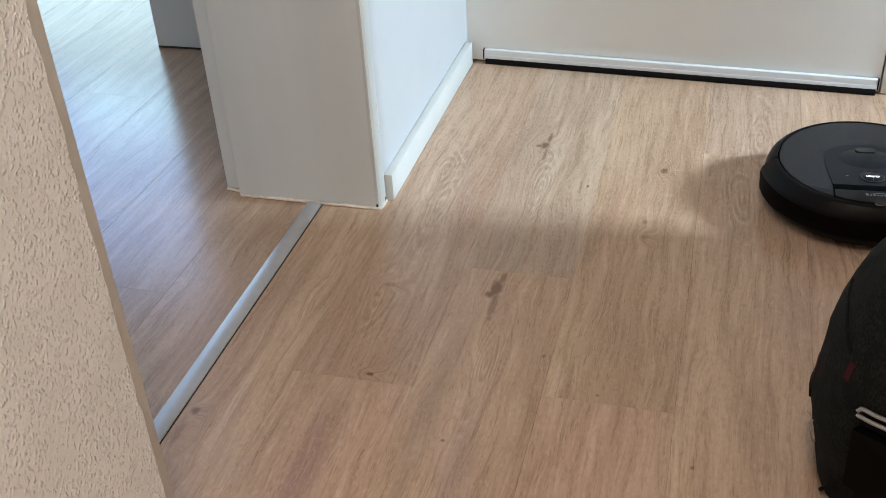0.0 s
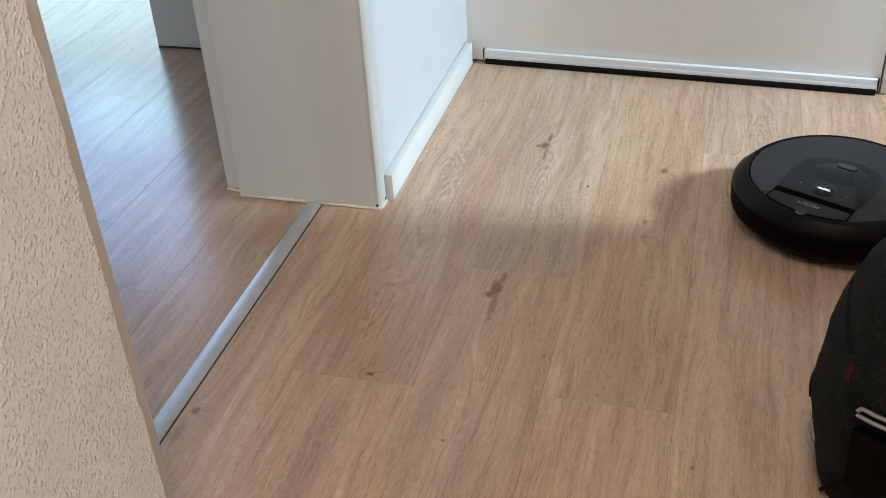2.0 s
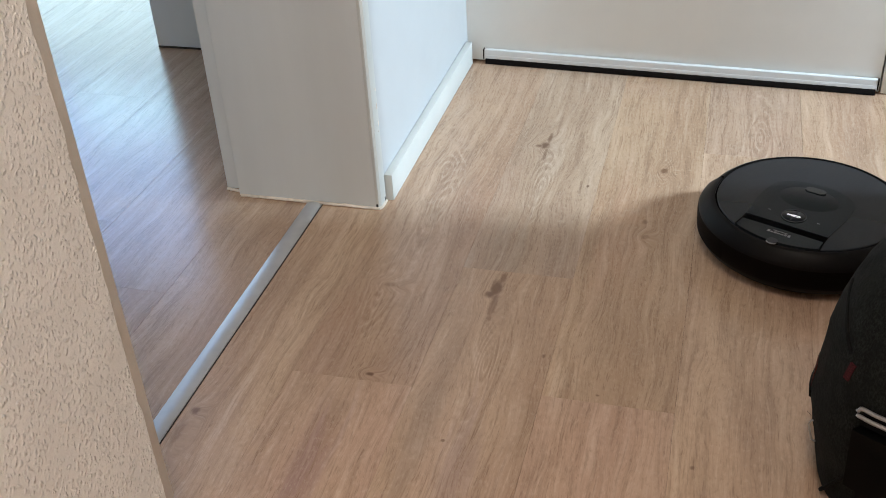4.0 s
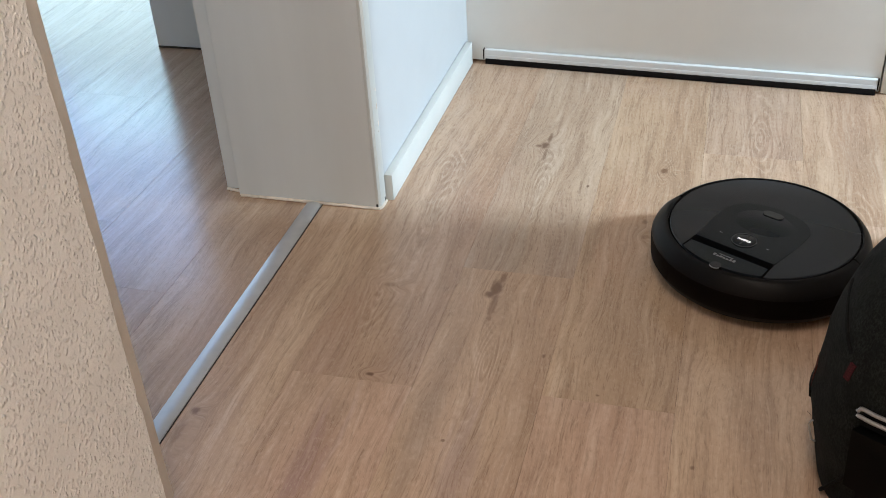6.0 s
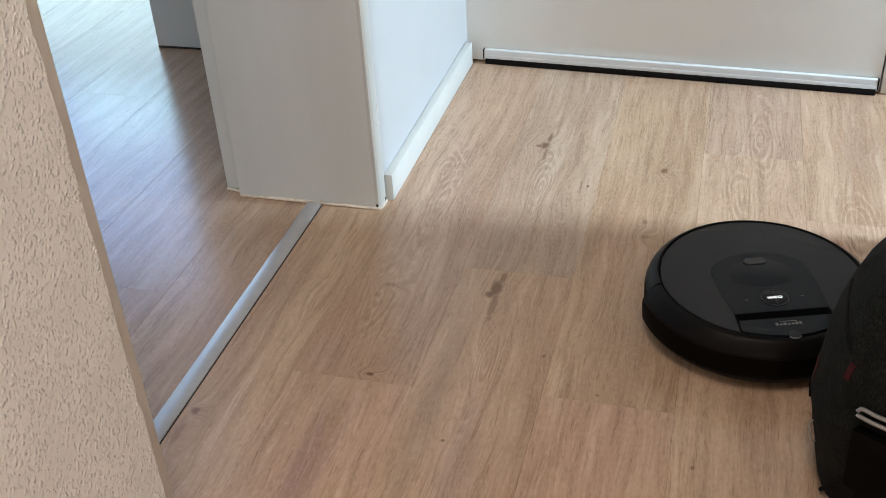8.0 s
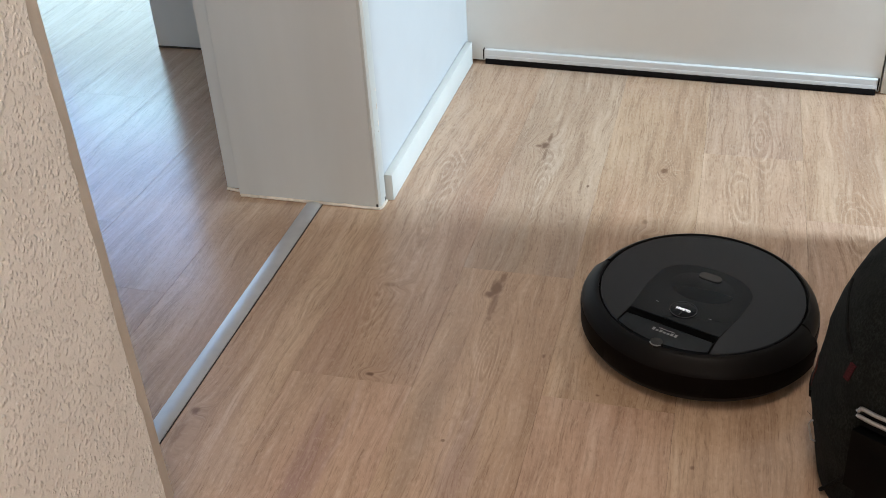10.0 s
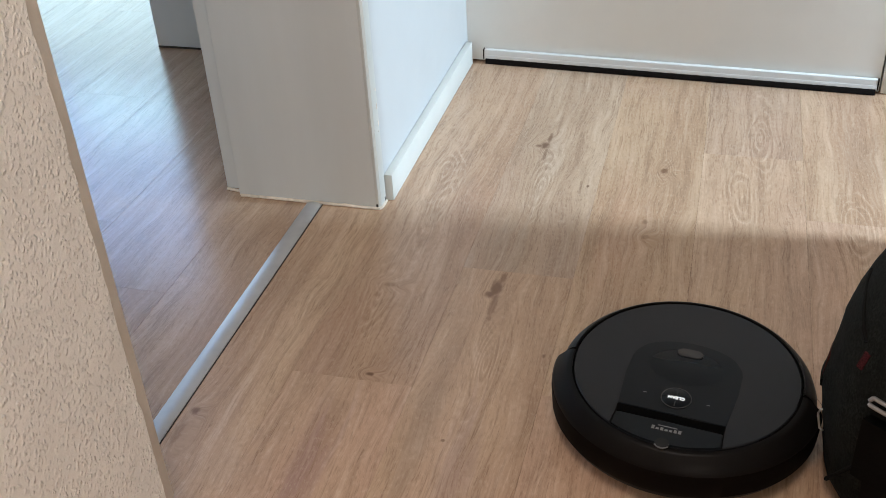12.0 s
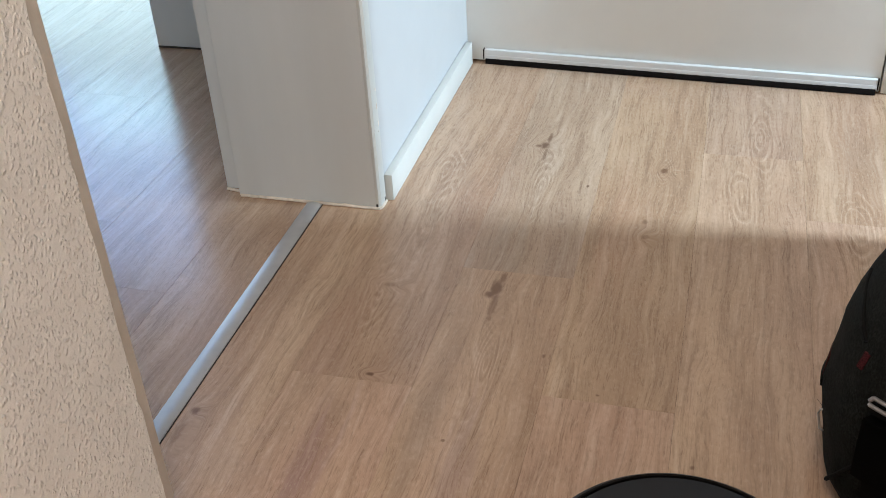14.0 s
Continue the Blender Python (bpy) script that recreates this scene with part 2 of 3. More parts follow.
# ---- mesh helpers ----
def part(name, bm, material, parent=None, label="", smooth=True, angle=35):
    me = bpy.data.meshes.new(name)
    bmesh.ops.recalc_face_normals(bm, faces=bm.faces)
    for f in bm.faces:
        f.smooth = smooth
    if smooth:
        for e in bm.edges:
            e.smooth = len(e.link_faces) == 2 and e.calc_face_angle(0) < radians(angle)
    bm.to_mesh(me)
    bm.free()
    me.materials.append(material)
    ob = new(name, me)
    if parent is not None:
        ob.parent = parent
    if label:
        ob["label"] = label
    return ob


def box(x0, x1, y0, y1, z0, z1, bevel=0.0, segments=2, bm=None):
    bm = bm or bmesh.new()
    made = bmesh.ops.create_cube(bm, size=1, matrix=Matrix.Translation(((x0 + x1) / 2, (y0 + y1) / 2, (z0 + z1) / 2))
                                 @ Matrix.Diagonal((x1 - x0, y1 - y0, z1 - z0, 1)))
    if bevel:
        edges = list({e for v in made["verts"] for e in v.link_edges})
        bmesh.ops.bevel(bm, geom=edges, offset=bevel, segments=segments, affect="EDGES", profile=0.6)
    return bm


def lathe(profile, n=128, a0=0.0, a1=360.0, bm=None):
    """Turn a closed profile of (radius, height) about z, from a0 to a1 degrees; ends are capped on an arc."""
    bm = bm or bmesh.new()
    full = abs(a1 - a0) >= 359.9
    steps = n if full else n + 1
    rings = []
    for i in range(steps):
        a = radians(a0 + (a1 - a0) * i / n)
        rings.append([bm.verts.new((r * math.cos(a), r * math.sin(a), z)) for r, z in profile])
    k = len(profile)
    for i in range(steps if full else steps - 1):
        A, B = rings[i], rings[(i + 1) % steps]
        for j in range(k):
            bm.faces.new((A[j], B[j], B[(j + 1) % k], A[(j + 1) % k]))
    if not full:
        bm.faces.new(rings[0])
        bm.faces.new(rings[-1][::-1])
    return bm


def prism(outline, z0, z1, bm=None, bevel=0.0):
    bm = bm or bmesh.new()
    low = [bm.verts.new((x, y, z0)) for x, y in outline]
    top = [bm.verts.new((x, y, z1)) for x, y in outline]
    n = len(outline)
    bm.faces.new(low[::-1])
    cap = bm.faces.new(top)
    for i in range(n):
        bm.faces.new((low[i], low[(i + 1) % n], top[(i + 1) % n], top[i]))
    if bevel:
        bmesh.ops.bevel(bm, geom=list(cap.edges), offset=bevel, segments=2, affect="EDGES")
    return bm


def tube(points, r, n=8, closed=False, flat=1.0, bm=None):
    """A round bar along points; flat squeezes it along its second axis."""
    bm = bm or bmesh.new()
    pts = [Vector(p) for p in points]
    rings = []
    for i, p in enumerate(pts):
        a = pts[i - 1] if (i or closed) else p
        b = pts[(i + 1) % len(pts)] if (i < len(pts) - 1 or closed) else p
        d = (b - a).normalized()
        u = d.cross(Vector((0.13, 0.21, 0.97))).normalized()
        v = d.cross(u)
        rings.append([bm.verts.new(p + u * r * math.cos(s) + v * r * flat * math.sin(s))
                      for s in (2 * math.pi * k / n for k in range(n))])
    for i in range(len(rings) if closed else len(rings) - 1):
        A, B = rings[i], rings[(i + 1) % len(rings)]
        for k in range(n):
            bm.faces.new((A[k], A[(k + 1) % n], B[(k + 1) % n], B[k]))
    if not closed:
        bm.faces.new(rings[0][::-1])
        bm.faces.new(rings[-1])
    return bm


def lettering(name, text, size, material, parent, m, depth=0.0002):
    cu = bpy.data.curves.new(name, "FONT")
    cu.body, cu.size, cu.extrude, cu.align_x, cu.align_y = text, size, depth, "CENTER", "CENTER"
    cu.offset = size * 0.02
    tmp = bpy.data.objects.new(name + "_tmp", cu)
    me = bpy.data.meshes.new_from_object(tmp)
    bpy.data.objects.remove(tmp)
    me.materials.clear()
    me.materials.append(material)
    me.transform(m)
    ob = new(name, me)
    ob.parent = parent
    return ob


def structure(ob, label, category):
    return tagged(ob, label, category, kind="structure")


# ---- the shell of the flat ----
H = 2.5
WX, WXL = -0.587, -0.911          # the two faces of the wall with the doorway
JY, NY = 1.566, 0.762             # far and near jamb of the doorway
FY = 2.255                        # the wall with the entrance door


def wall(name, boxes, label, material=WALL, bevel=0.002):
    bm = bmesh.new()
    for b in boxes:
        box(*b, bevel=bevel, bm=bm)
    return structure(part(name, bm, material), label, "wall")


def holed(axis, a, b, lo, hi, hole):
    """Boxes of a wall along axis 'x' or 'y' from lo to hi, between a and b across, with one opening (from, to, sill, head)."""
    h0, h1, s, t = hole
    parts = [(lo, h0, 0, H), (h1, hi, 0, H), (h0 + 0.001, h1 - 0.001, 0, s), (h0 + 0.001, h1 - 0.001, t, H)]
    parts = [p for p in parts if p[1] - p[0] > 0.01 and p[3] - p[2] > 0.01]
    return [(u, v, a, b, z0, z1) if axis == "x" else (a, b, u, v, z0, z1) for u, v, z0, z1 in parts]


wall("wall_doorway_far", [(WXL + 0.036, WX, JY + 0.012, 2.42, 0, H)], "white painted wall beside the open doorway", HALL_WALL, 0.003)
wall("wall_doorway_near", [(WXL, WX - 0.002, -0.60, NY, 0, H)], "beige plastered wall ending at the doorway", SMOOTH, 0.004)
wall("wall_lintel", [(WXL, WX, NY + 0.003, JY - 0.003, 2.08, H)], "white wall over the doorway")
wall("wall_hall_right", [(0.54, 0.66, -0.60, 1.637, 0, H)], "white hall wall ending at a wide passage")
# added wall out of view; its grey limits the passage's bounce
wall("wall_passage_near", [(0.663, 3.497, 1.40, 1.52, 0, H)], "unseen passage wall, grey to hold down bounced light", GREY_WALL)
wall("wall_passage_end", holed("y", 3.5, 3.6, 1.40, 2.62, (1.64, 2.01, 1.64, 2.22)), "white passage wall with a narrow window")
wall("wall_entrance", holed("x", 2.30, 2.42, -0.872, 3.497, (-0.555, 0.352, 0, 2.05)), "white wall round the entrance door")
# the room behind the camera is assumed; its rear opening carries the fill lamp
wall("wall_living_near", [(-3.4, -0.914, -0.70, -0.60, 0, H), (0.663, 2.6, -0.70, -0.60, 0, H)], "white living room wall")
wall("wall_living_back", holed("x", -3.5, -3.4, -2.6, 2.6, (0.5, 2.5, 0.6, 2.3)), "unseen white rear wall with an assumed opening for fill light")
wall("wall_living_left", [(-2.7, -2.6, -3.5, -0.703, 0, H)], "white living room wall")
wall("wall_living_right", [(2.6, 2.7, -3.5, -0.60, 0, H)], "white living room wall")
wall("wall_room_left", [(-4.1, -4.0, -0.60, 4.0, 0, H)], "white bedroom wall")
wall("wall_room_near", [(-3.997, -0.914, -0.597, -0.5, 0, H)], "white bedroom wall")
wall("wall_room_stub", [(-1.405, -0.878, 2.237, 2.42, 0, H)], "pale grey wall end in the bright room", JAMB, 0.003)
wall("wall_room_right", [(-0.875, -0.80, 2.423, 4.0, 0, H)], "white bedroom wall")
wall("wall_room_window", holed("x", 3.9, 4.0, -3.997, -0.878, (-3.55, -1.65, 0.08, 2.22)), "white wall with a tall balcony window")
for name, b in (("ceiling_hall", (-0.911, 3.6, 0.62, 2.62)), ("ceiling_rear", (-0.911, 2.6, -0.6, -0.22)), ("ceiling_strip", (-0.911, -0.30, -0.218, 0.618)), ("ceiling_side", (0.14, 2.6, -0.218, 0.618)), ("ceiling_room", (-4.1, -0.914, -0.6, 4.0)), ("ceiling_living", (-2.7, 2.7, -3.5, -0.603)),
                ("ceiling_closet", (-0.911, -0.80, 2.623, 4.0))):
    structure(part(name, box(b[0], b[1], b[2], b[3], H + 0.002, H + 0.1), CEIL), "plain white ceiling", "ceiling")

# door frame strip, set back at the room side of the jamb
fr = box(WXL, WXL + 0.033, JY + 0.020, JY + 0.12, 0.003, 2.06, 0.003)
structure(part("trim", fr, JAMB), "white painted door stop on the jamb", "door trim")
structure(part("jamb_lining", box(WXL + 0.036, WX - 0.0070, JY, JY + 0.011, 0.002, 2.078, 0.002), JAMB), "grey white painted lining of the doorway", "door lining")


def ragged_bar(x0, x1, y0, y1, z0, z1, amount, steps, seed):
    """An upright bar of filler with an uneven face and rounded edges."""
    bm = bmesh.new()
    b = min(x1 - x0, y1 - y0) * 0.3
    ring = [(x0, y0 + b), (x0 + b, y0), (x1 - b, y0), (x1, y0 + b), (x1, y1), (x0, y1)]
    rows = []
    for i in range(steps + 1):
        z = z0 + (z1 - z0) * i / steps
        rows.append([bm.verts.new((x + amount * noise.noise((k, seed, i * 0.9)) * (k < 4), y + amount * noise.noise((k, seed + 5, i * 0.9)) * (k < 4), z))
                     for k, (x, y) in enumerate(ring)])
    for A, B in zip(rows, rows[1:]):
        for k in range(6):
            bm.faces.new((A[k], A[(k + 1) % 6], B[(k + 1) % 6], B[k]))
    bm.faces.new(rows[0][::-1])
    bm.faces.new(rows[-1])
    return bm


bead = structure(part("corner_bead", ragged_bar(WX - 0.0112, WX + 0.0018, JY - 0.0008, JY + 0.0305, 0.001, 2.078, 0.0011, 420, 3), BOARD),
                 "uneven white filler bead on the wall corner", "corner bead")
for z, h in ((0.004, 0.009), (0.150, 0.004), (0.163, 0.010), (0.196, 0.012), (0.232, 0.005)):
    part("paint_chip", box(WX + 0.0012, WX + 0.0026, JY + 0.024, JY + 0.0262, z, z + h), CAULK if z > 0.01 else DARK, bead)
part("paint_chip", box(WX - 0.007, WX - 0.0035, JY - 0.0026, JY - 0.0006, 0.003, 0.011), DARK, bead, "dark chipped hole at the foot")


def sealant(points, r, seed):
    pts = []
    for a, b in zip(points, points[1:]):
        for i in range(12):
            q = Vector(a).lerp(Vector(b), i / 12)
            pts.append(q + Vector((0, 0.0012 * noise.noise((seed, i * 0.7, q.x * 60)), 0.0012 * noise.noise((seed + 3, i * 0.8, q.x * 60)))))
    return tube(pts + [Vector(points[-1])], r, 6)


structure(part("trim", sealant([(WXL + 0.002, JY + 0.017, 0.003), (WXL + 0.034, JY + 0.012, 0.003), (WXL + 0.040, JY - 0.001, 0.003), (-0.75, JY - 0.002, 0.003),
                                (WX - 0.002, JY - 0.003, 0.003), (WX + 0.003, JY + 0.004, 0.003), (WX + 0.003, JY + 0.028, 0.003)], 0.003, 1), CAULK),
          "yellowed sealant bead along the jamb", "sealant")
# raised plaster coat, stopping short of the corner
coat = bmesh.new()
rows = 150
ys = [NY - 0.021 + 0.0035 * noise.noise((0, 0, i * 0.35)) + 0.0025 * noise.noise((5, 0, i * 1.3)) for i in range(rows + 1)]
for x in (WX - 0.004, WX + 0.0012):
    for i in range(rows + 1):
        z = 0.0 + 2.49 * i / rows
        coat.verts.new((x, ys[i], z))
        coat.verts.new((x, ys[i] - 0.006, z))
        coat.verts.new((x, -0.6, z))
coat.verts.ensure_lookup_table()
k = 3 * (rows + 1)
for i in range(rows):
    a, b = 3 * i, 3 * i + 3
    v = coat.verts
    for f in ((k + a, k + b, k + b + 1, k + a + 1), (k + a + 1, k + b + 1, k + b + 2, k + a + 2), (a, b, k + b, k + a)):
        coat.faces.new([v[j] for j in f])
structure(part("plaster_coat", coat, PLASTER, smooth=False), "cream rough plaster coat on the wall", "plaster")

# baseboards
bb = box(WX + 0.0003, WX + 0.0165, JY + 0.033, FY - 0.008, 0.001, 0.056, 0.0022)
structure(part("baseboard", bb, BOARD), "white lacquered baseboard along the wall", "baseboard")
# dark box stands in for shade between baseboard end and wall
structure(part("trim", box(WX + 0.0002, WX + 0.0011, JY + 0.0308, JY + 0.036, 0.001, 0.0535), DARK), "dark strip for the shade behind the baseboard", "gap")
structure(part("baseboard", box(0.526, 0.539, -0.6, 1.637, 0.002, 0.058, 0.003), LACQUER), "white lacquered baseboard along the wall", "baseboard")
# thin dark line along the foot of the wall end
structure(part("baseboard", box(-1.403, -0.90, 2.2335, 2.2365, 0.001, 0.005), DARK), "dark line under the wall end", "baseboard")

# ---- entrance door ----
door = structure(new("door_1"), "closed white entrance door with a draught sweep", "door")
door.matrix_world = pose(-0.102, 2.2425, 0, 0, 0, -3.0)
part("door_leaf", box(-0.486, 0.444, 0.0, 0.045, 0.004, 2.03, 0.002), LACQUER, door)
part("door_frame", box(0.447, 0.497, -0.004, 0.05, 0.002, 2.04, 0.003), LACQUER, door)
part("door_frame", box(-0.486, 0.497, -0.004, 0.05, 2.043, 2.10, 0.003), LACQUER, door)
sw = part("sweep_profile", box(-0.4415, 0.4385, -0.012, -0.001, 0.0142, 0.0368, 0.003, 3), SWEEP, door, "white plastic draught sweep")
part("rubber_lip", box(-0.4385, 0.4365, -0.0142, -0.003, 0.001, 0.0140, 0.001), RUBBER, sw, "black rubber lip")
part("clip_ridge", box(-0.441, 0.438, -0.0128, -0.0118, 0.0145, 0.0230, 0.0004), SWEEP, sw)
for x in (-0.4430, 0.4400):
    part("end_cap", box(x - 0.001, x + 0.001, -0.0125, -0.001, 0.0125, 0.0368), RUBBER, sw)

# ---- threshold strip ----
prof = [(-0.0155, 0.0003), (-0.0147, 0.0022), (-0.009, 0.0044), (0, 0.0052), (0.009, 0.0044), (0.0147, 0.0022), (0.0155, 0.0003)]
bm = bmesh.new()
ends = [[bm.verts.new((-0.7185 + x, y, z)) for x, z in prof] for y in (NY + 0.004, JY - 0.003)]
for j in range(len(prof) - 1):
    bm.faces.new((ends[0][j], ends[0][j + 1], ends[1][j + 1], ends[1][j]))
bm.faces.new(ends[0])
bm.faces.new(ends[1][::-1])
# dark bar in place of the strip's shadow on the hall side
strip_shadow = box(-0.7030, -0.7012, NY + 0.004, JY - 0.003, 0.0002, 0.0012)
threshold = tagged(part("threshold_strip", bm, ALU), "domed silver aluminium threshold strip on the floor", "threshold strip")
part("edge_shadow", strip_shadow, DARK, threshold, "dark line that stands for the shadow along the edge")

# ---- robot vacuum ----
R_SHELL = surface("charcoal_shell", (0.0056, 0.0047, 0.0044), 0.40, vary=0.1, scale=40, spec=0.10)
R_SKIRT = surface("black_skirt", (0.004, 0.0027, 0.0023), 0.55, spec=0.035)
R_TOP = surface("graphite_top", (0.0160, 0.0172, 0.0202), 0.24, vary=0.02, scale=5, spec=0.21)
R_GLOSS = surface("gloss_black_panel", (0.0072, 0.0092, 0.0118), 0.12, vary=0.02, scale=5, spec=0.16)
R_SLIT = surface("recess_shade_black", (0.002, 0.002, 0.002), 0.9, spec=0.02)
R_GREY = surface("grey_insert", (0.026, 0.025, 0.025), 0.12, spec=0.45)
R_MARK = surface("grey_marking", (0.14, 0.14, 0.145), 0.5)
R_CHROME = surface("smoked_tab", (0.012, 0.012, 0.012), 0.15, spec=0.3)
R_LIGHT = surface("white_led", (0.95, 0.97, 1.0), 0.5, vary=0.0, glow=0.85)
R_RING = surface("button_ring", (0.035, 0.035, 0.037), 0.35, spec=0.2)


def dome(rx, ry, y, z, h):
    """A low smooth oval swelling."""
    bm = bmesh.new()
    rings = [[bm.verts.new((rx * k * math.cos(a), y + ry * k * math.sin(a), z + h * (1 - k * k) ** 1.5)) for a in (2 * math.pi * i / 40 for i in range(40))]
             for k in (1.0, 0.9, 0.75, 0.6, 0.4, 0.2)]
    for A, B in zip(rings, rings[1:]):
        for k in range(40):
            bm.faces.new((A[k], A[(k + 1) % 40], B[(k + 1) % 40], B[k]))
    bm.faces.new(rings[-1])
    return bm


def flare(bm, amount=0.040):
    """Widen the outer skin towards both flanks."""
    for v in bm.verts:
        r = math.hypot(v.co.x, v.co.y)
        k = 1 + amount * min(1, max(0, (r - 0.156) / 0.013)) * (v.co.x / r) ** 2
        v.co.x, v.co.y = v.co.x * k, v.co.y * k
    return bm


def robot_vacuum():
    rob = tagged(new("robot_vacuum"), "round black robot vacuum cleaner driving over the floor", "robot vacuum")
    zt = 0.090
    skirt = [(0.02, 0.006), (0.146, 0.006), (0.158, 0.012), (0.1635, 0.021), (0.1635, 0.060), (0.02, 0.060)]
    part("underbody", lathe(skirt, 128), R_SKIRT, rob)
    shell = [(0.1515, 0.062), (0.1645, 0.021), (0.1670, 0.028), (0.1676, 0.058), (0.1668, 0.0700), (0.1642, 0.0785),
             (0.1603, 0.0845), (0.1570, 0.0878), (0.1538, 0.0898), (0.1515, 0.0893)]
    part("bumper", flare(lathe(shell, 96, 0.0, 180.0), 0.020), R_SHELL, rob, "black front bumper")
    rear = [(0.1515, 0.062), (0.1658, 0.019), (0.1708, 0.029), (0.1722, 0.058), (0.1715, 0.0665), (0.1690, 0.0715),
            (0.1590, 0.0862), (0.1555, 0.0884), (0.1515, 0.0884)]
    part("rear_shell", flare(lathe(rear, 96, 181.2, 358.8)), R_SHELL, rob, "black flared rear shell")
    # darker band round the sides, the shade of the upright faces put into its colour
    part("side_shade_band", flare(lathe([(0.1640, 0.022), (0.1674, 0.027), (0.1682, 0.058), (0.1676, 0.0670), (0.1640, 0.0670)], 96, 0.3, 179.7), 0.020), R_SKIRT, rob)
    part("side_shade_band", flare(lathe([(0.164, 0.020), (0.1713, 0.030), (0.1728, 0.058), (0.1722, 0.0645), (0.169, 0.0645)], 96, 181.5, 358.5)), R_SKIRT, rob)
    part("rim_groove", lathe([(0.146, 0.070), (0.156, 0.070), (0.156, 0.0845), (0.146, 0.0845)], 128), R_SLIT, rob)
    lid = [(0.0005, zt - 0.012), (0.1490, zt - 0.012), (0.1490, zt - 0.0018), (0.1478, zt - 0.0004), (0.120, zt + 0.0006),
           (0.060, zt + 0.0012), (0.0005, zt + 0.0014)]
    part("top_disc", lathe(lid, 128), R_TOP, rob, "satin graphite top cover")
    # arched panel with the button
    arch = [(-0.069, -0.094), (0.069, -0.094), (0.074, -0.03)]
    arch += [(0.074 * math.cos(a), -0.005 + 0.060 * math.sin(a) ** 0.75) for a in (math.pi * i / 24 for i in range(1, 24))]
    arch += [(-0.074, -0.03)]
    panel = part("control_panel", prism(arch, zt - 0.004, zt + 0.0019, bevel=0.0008), R_GLOSS, rob, "glossy black arched panel")
    part("camera_hump", dome(0.060, 0.044, 0.002, zt + 0.0012, 0.0035), R_GLOSS, panel)
    win = []
    for s in (1, -1):
        win += [(s * (0.0095 + 0.008 * math.cos(a)), 0.030 + s * 0.008 * math.sin(a))
                for a in (-math.pi / 2 + math.pi * i / 10 for i in range(11))]
    part("camera_window", prism(win, zt + 0.0015, zt + 0.0050, bevel=0.0006), R_GREY, panel, "grey oval sensor window")
    # slot, a black plate whose colour holds the recess's shade, and dust bin lid
    part("grip_slot_shade", prism([(-0.069, -0.108), (0.069, -0.108), (0.069, -0.095), (-0.069, -0.095)], zt - 0.004, zt + 0.0016), R_SLIT, rob)
    edge = 0.1488
    lid_out = [(-0.067, -0.109), (0.067, -0.109)]
    lid_out += [(edge * math.sin(a), -edge * math.cos(a)) for a in (radians(27.5 - 55 * i / 16) for i in range(17))]
    bin_lid = part("bin_lid", prism(lid_out, zt - 0.004, zt + 0.0014, bevel=0.0006), R_GLOSS, rob, "glossy black dust bin lid")
    for k, h in enumerate((0.0062, 0.0034, 0.0050, 0.0034, 0.0036, 0.0054, 0.0062)):
        x = -0.0185 + 0.0056 * k
        part("marking_bar", box(x, x + 0.0038, -0.1262, -0.1262 + h, zt + 0.0012, zt + 0.0017), R_MARK, bin_lid, "small grey marking")
    part("marking_bar", box(-0.011, 0.013, -0.1185, -0.1173, zt + 0.0012, zt + 0.0017), R_MARK, bin_lid)
    for s in (-1, 1):
        part("bin_seam", prism([(s * 0.0675, -0.108), (s * 0.0690, -0.108), (s * 0.0705, -0.1305), (s * 0.0690, -0.1320)], zt - 0.002, zt + 0.0016), R_SLIT, rob)
    tab = [(0.0098 * math.cos(a), -0.1480 + 0.0094 * math.sin(a)) for a in (2 * math.pi * i / 24 for i in range(24))]
    release = part("release_tab", prism(tab, zt - 0.006, zt + 0.0018, bevel=0.001), R_CHROME, rob, "dark smoked release tab")
    part("tab_edge", tube([(0.0092 * math.cos(a), -0.1480 + 0.0088 * math.sin(a), zt + 0.0012)
                           for a in (radians(210 + 12 * i) for i in range(11))], 0.0009, 6), R_MARK, release)
    # button, its lit word and two status lights
    button = part("clean_button", lathe([(0.0003, zt), (0.0195, zt), (0.0195, zt + 0.0024), (0.0185, zt + 0.0030), (0.0003, zt + 0.0026)], 48), R_GLOSS, panel)
    button.data.transform(Matrix.Translation((0, -0.0628, 0)))
    ring = part("button_ring", lathe([(0.0184, zt + 0.0026), (0.0198, zt + 0.0026), (0.0198, zt + 0.0032), (0.0184, zt + 0.0032)], 48), R_RING, panel)
    ring.data.transform(Matrix.Translation((0, -0.0628, 0)))
    lettering("button_word", "CLEAN", 0.0070, R_LIGHT, panel, Matrix.Translation((0, -0.0628, zt + 0.0033)) @ pose(0, 0, 0, 0, 0, 180))
    for x0, x1, y0, y1 in ((-0.0004, 0.0004, -0.0785, -0.0675), (-0.0004, 0.0004, -0.0555, -0.0445)):
        part("button_line", box(x0, x1, y0, y1, zt + 0.0024, zt + 0.0034), R_RING, panel)
    for x in (-0.041, 0.041):
        part("status_light", prism([(x - 0.0022, -0.0634), (x + 0.0022, -0.0634), (x + 0.0022, -0.0622), (x - 0.0022, -0.0622)],
                                   zt + 0.0015, zt + 0.0021), R_MARK, panel)
    # wheels that carry it
    for x in (-0.11, 0.11):
        part("drive_wheel", box(x - 0.012, x + 0.012, -0.03, 0.03, 0.0005, 0.02, 0.006), RUBBER, rob)
    part("caster_wheel", box(-0.01, 0.01, 0.10, 0.125, 0.0005, 0.018, 0.005), RUBBER, rob)
    return rob


robot = robot_vacuum()


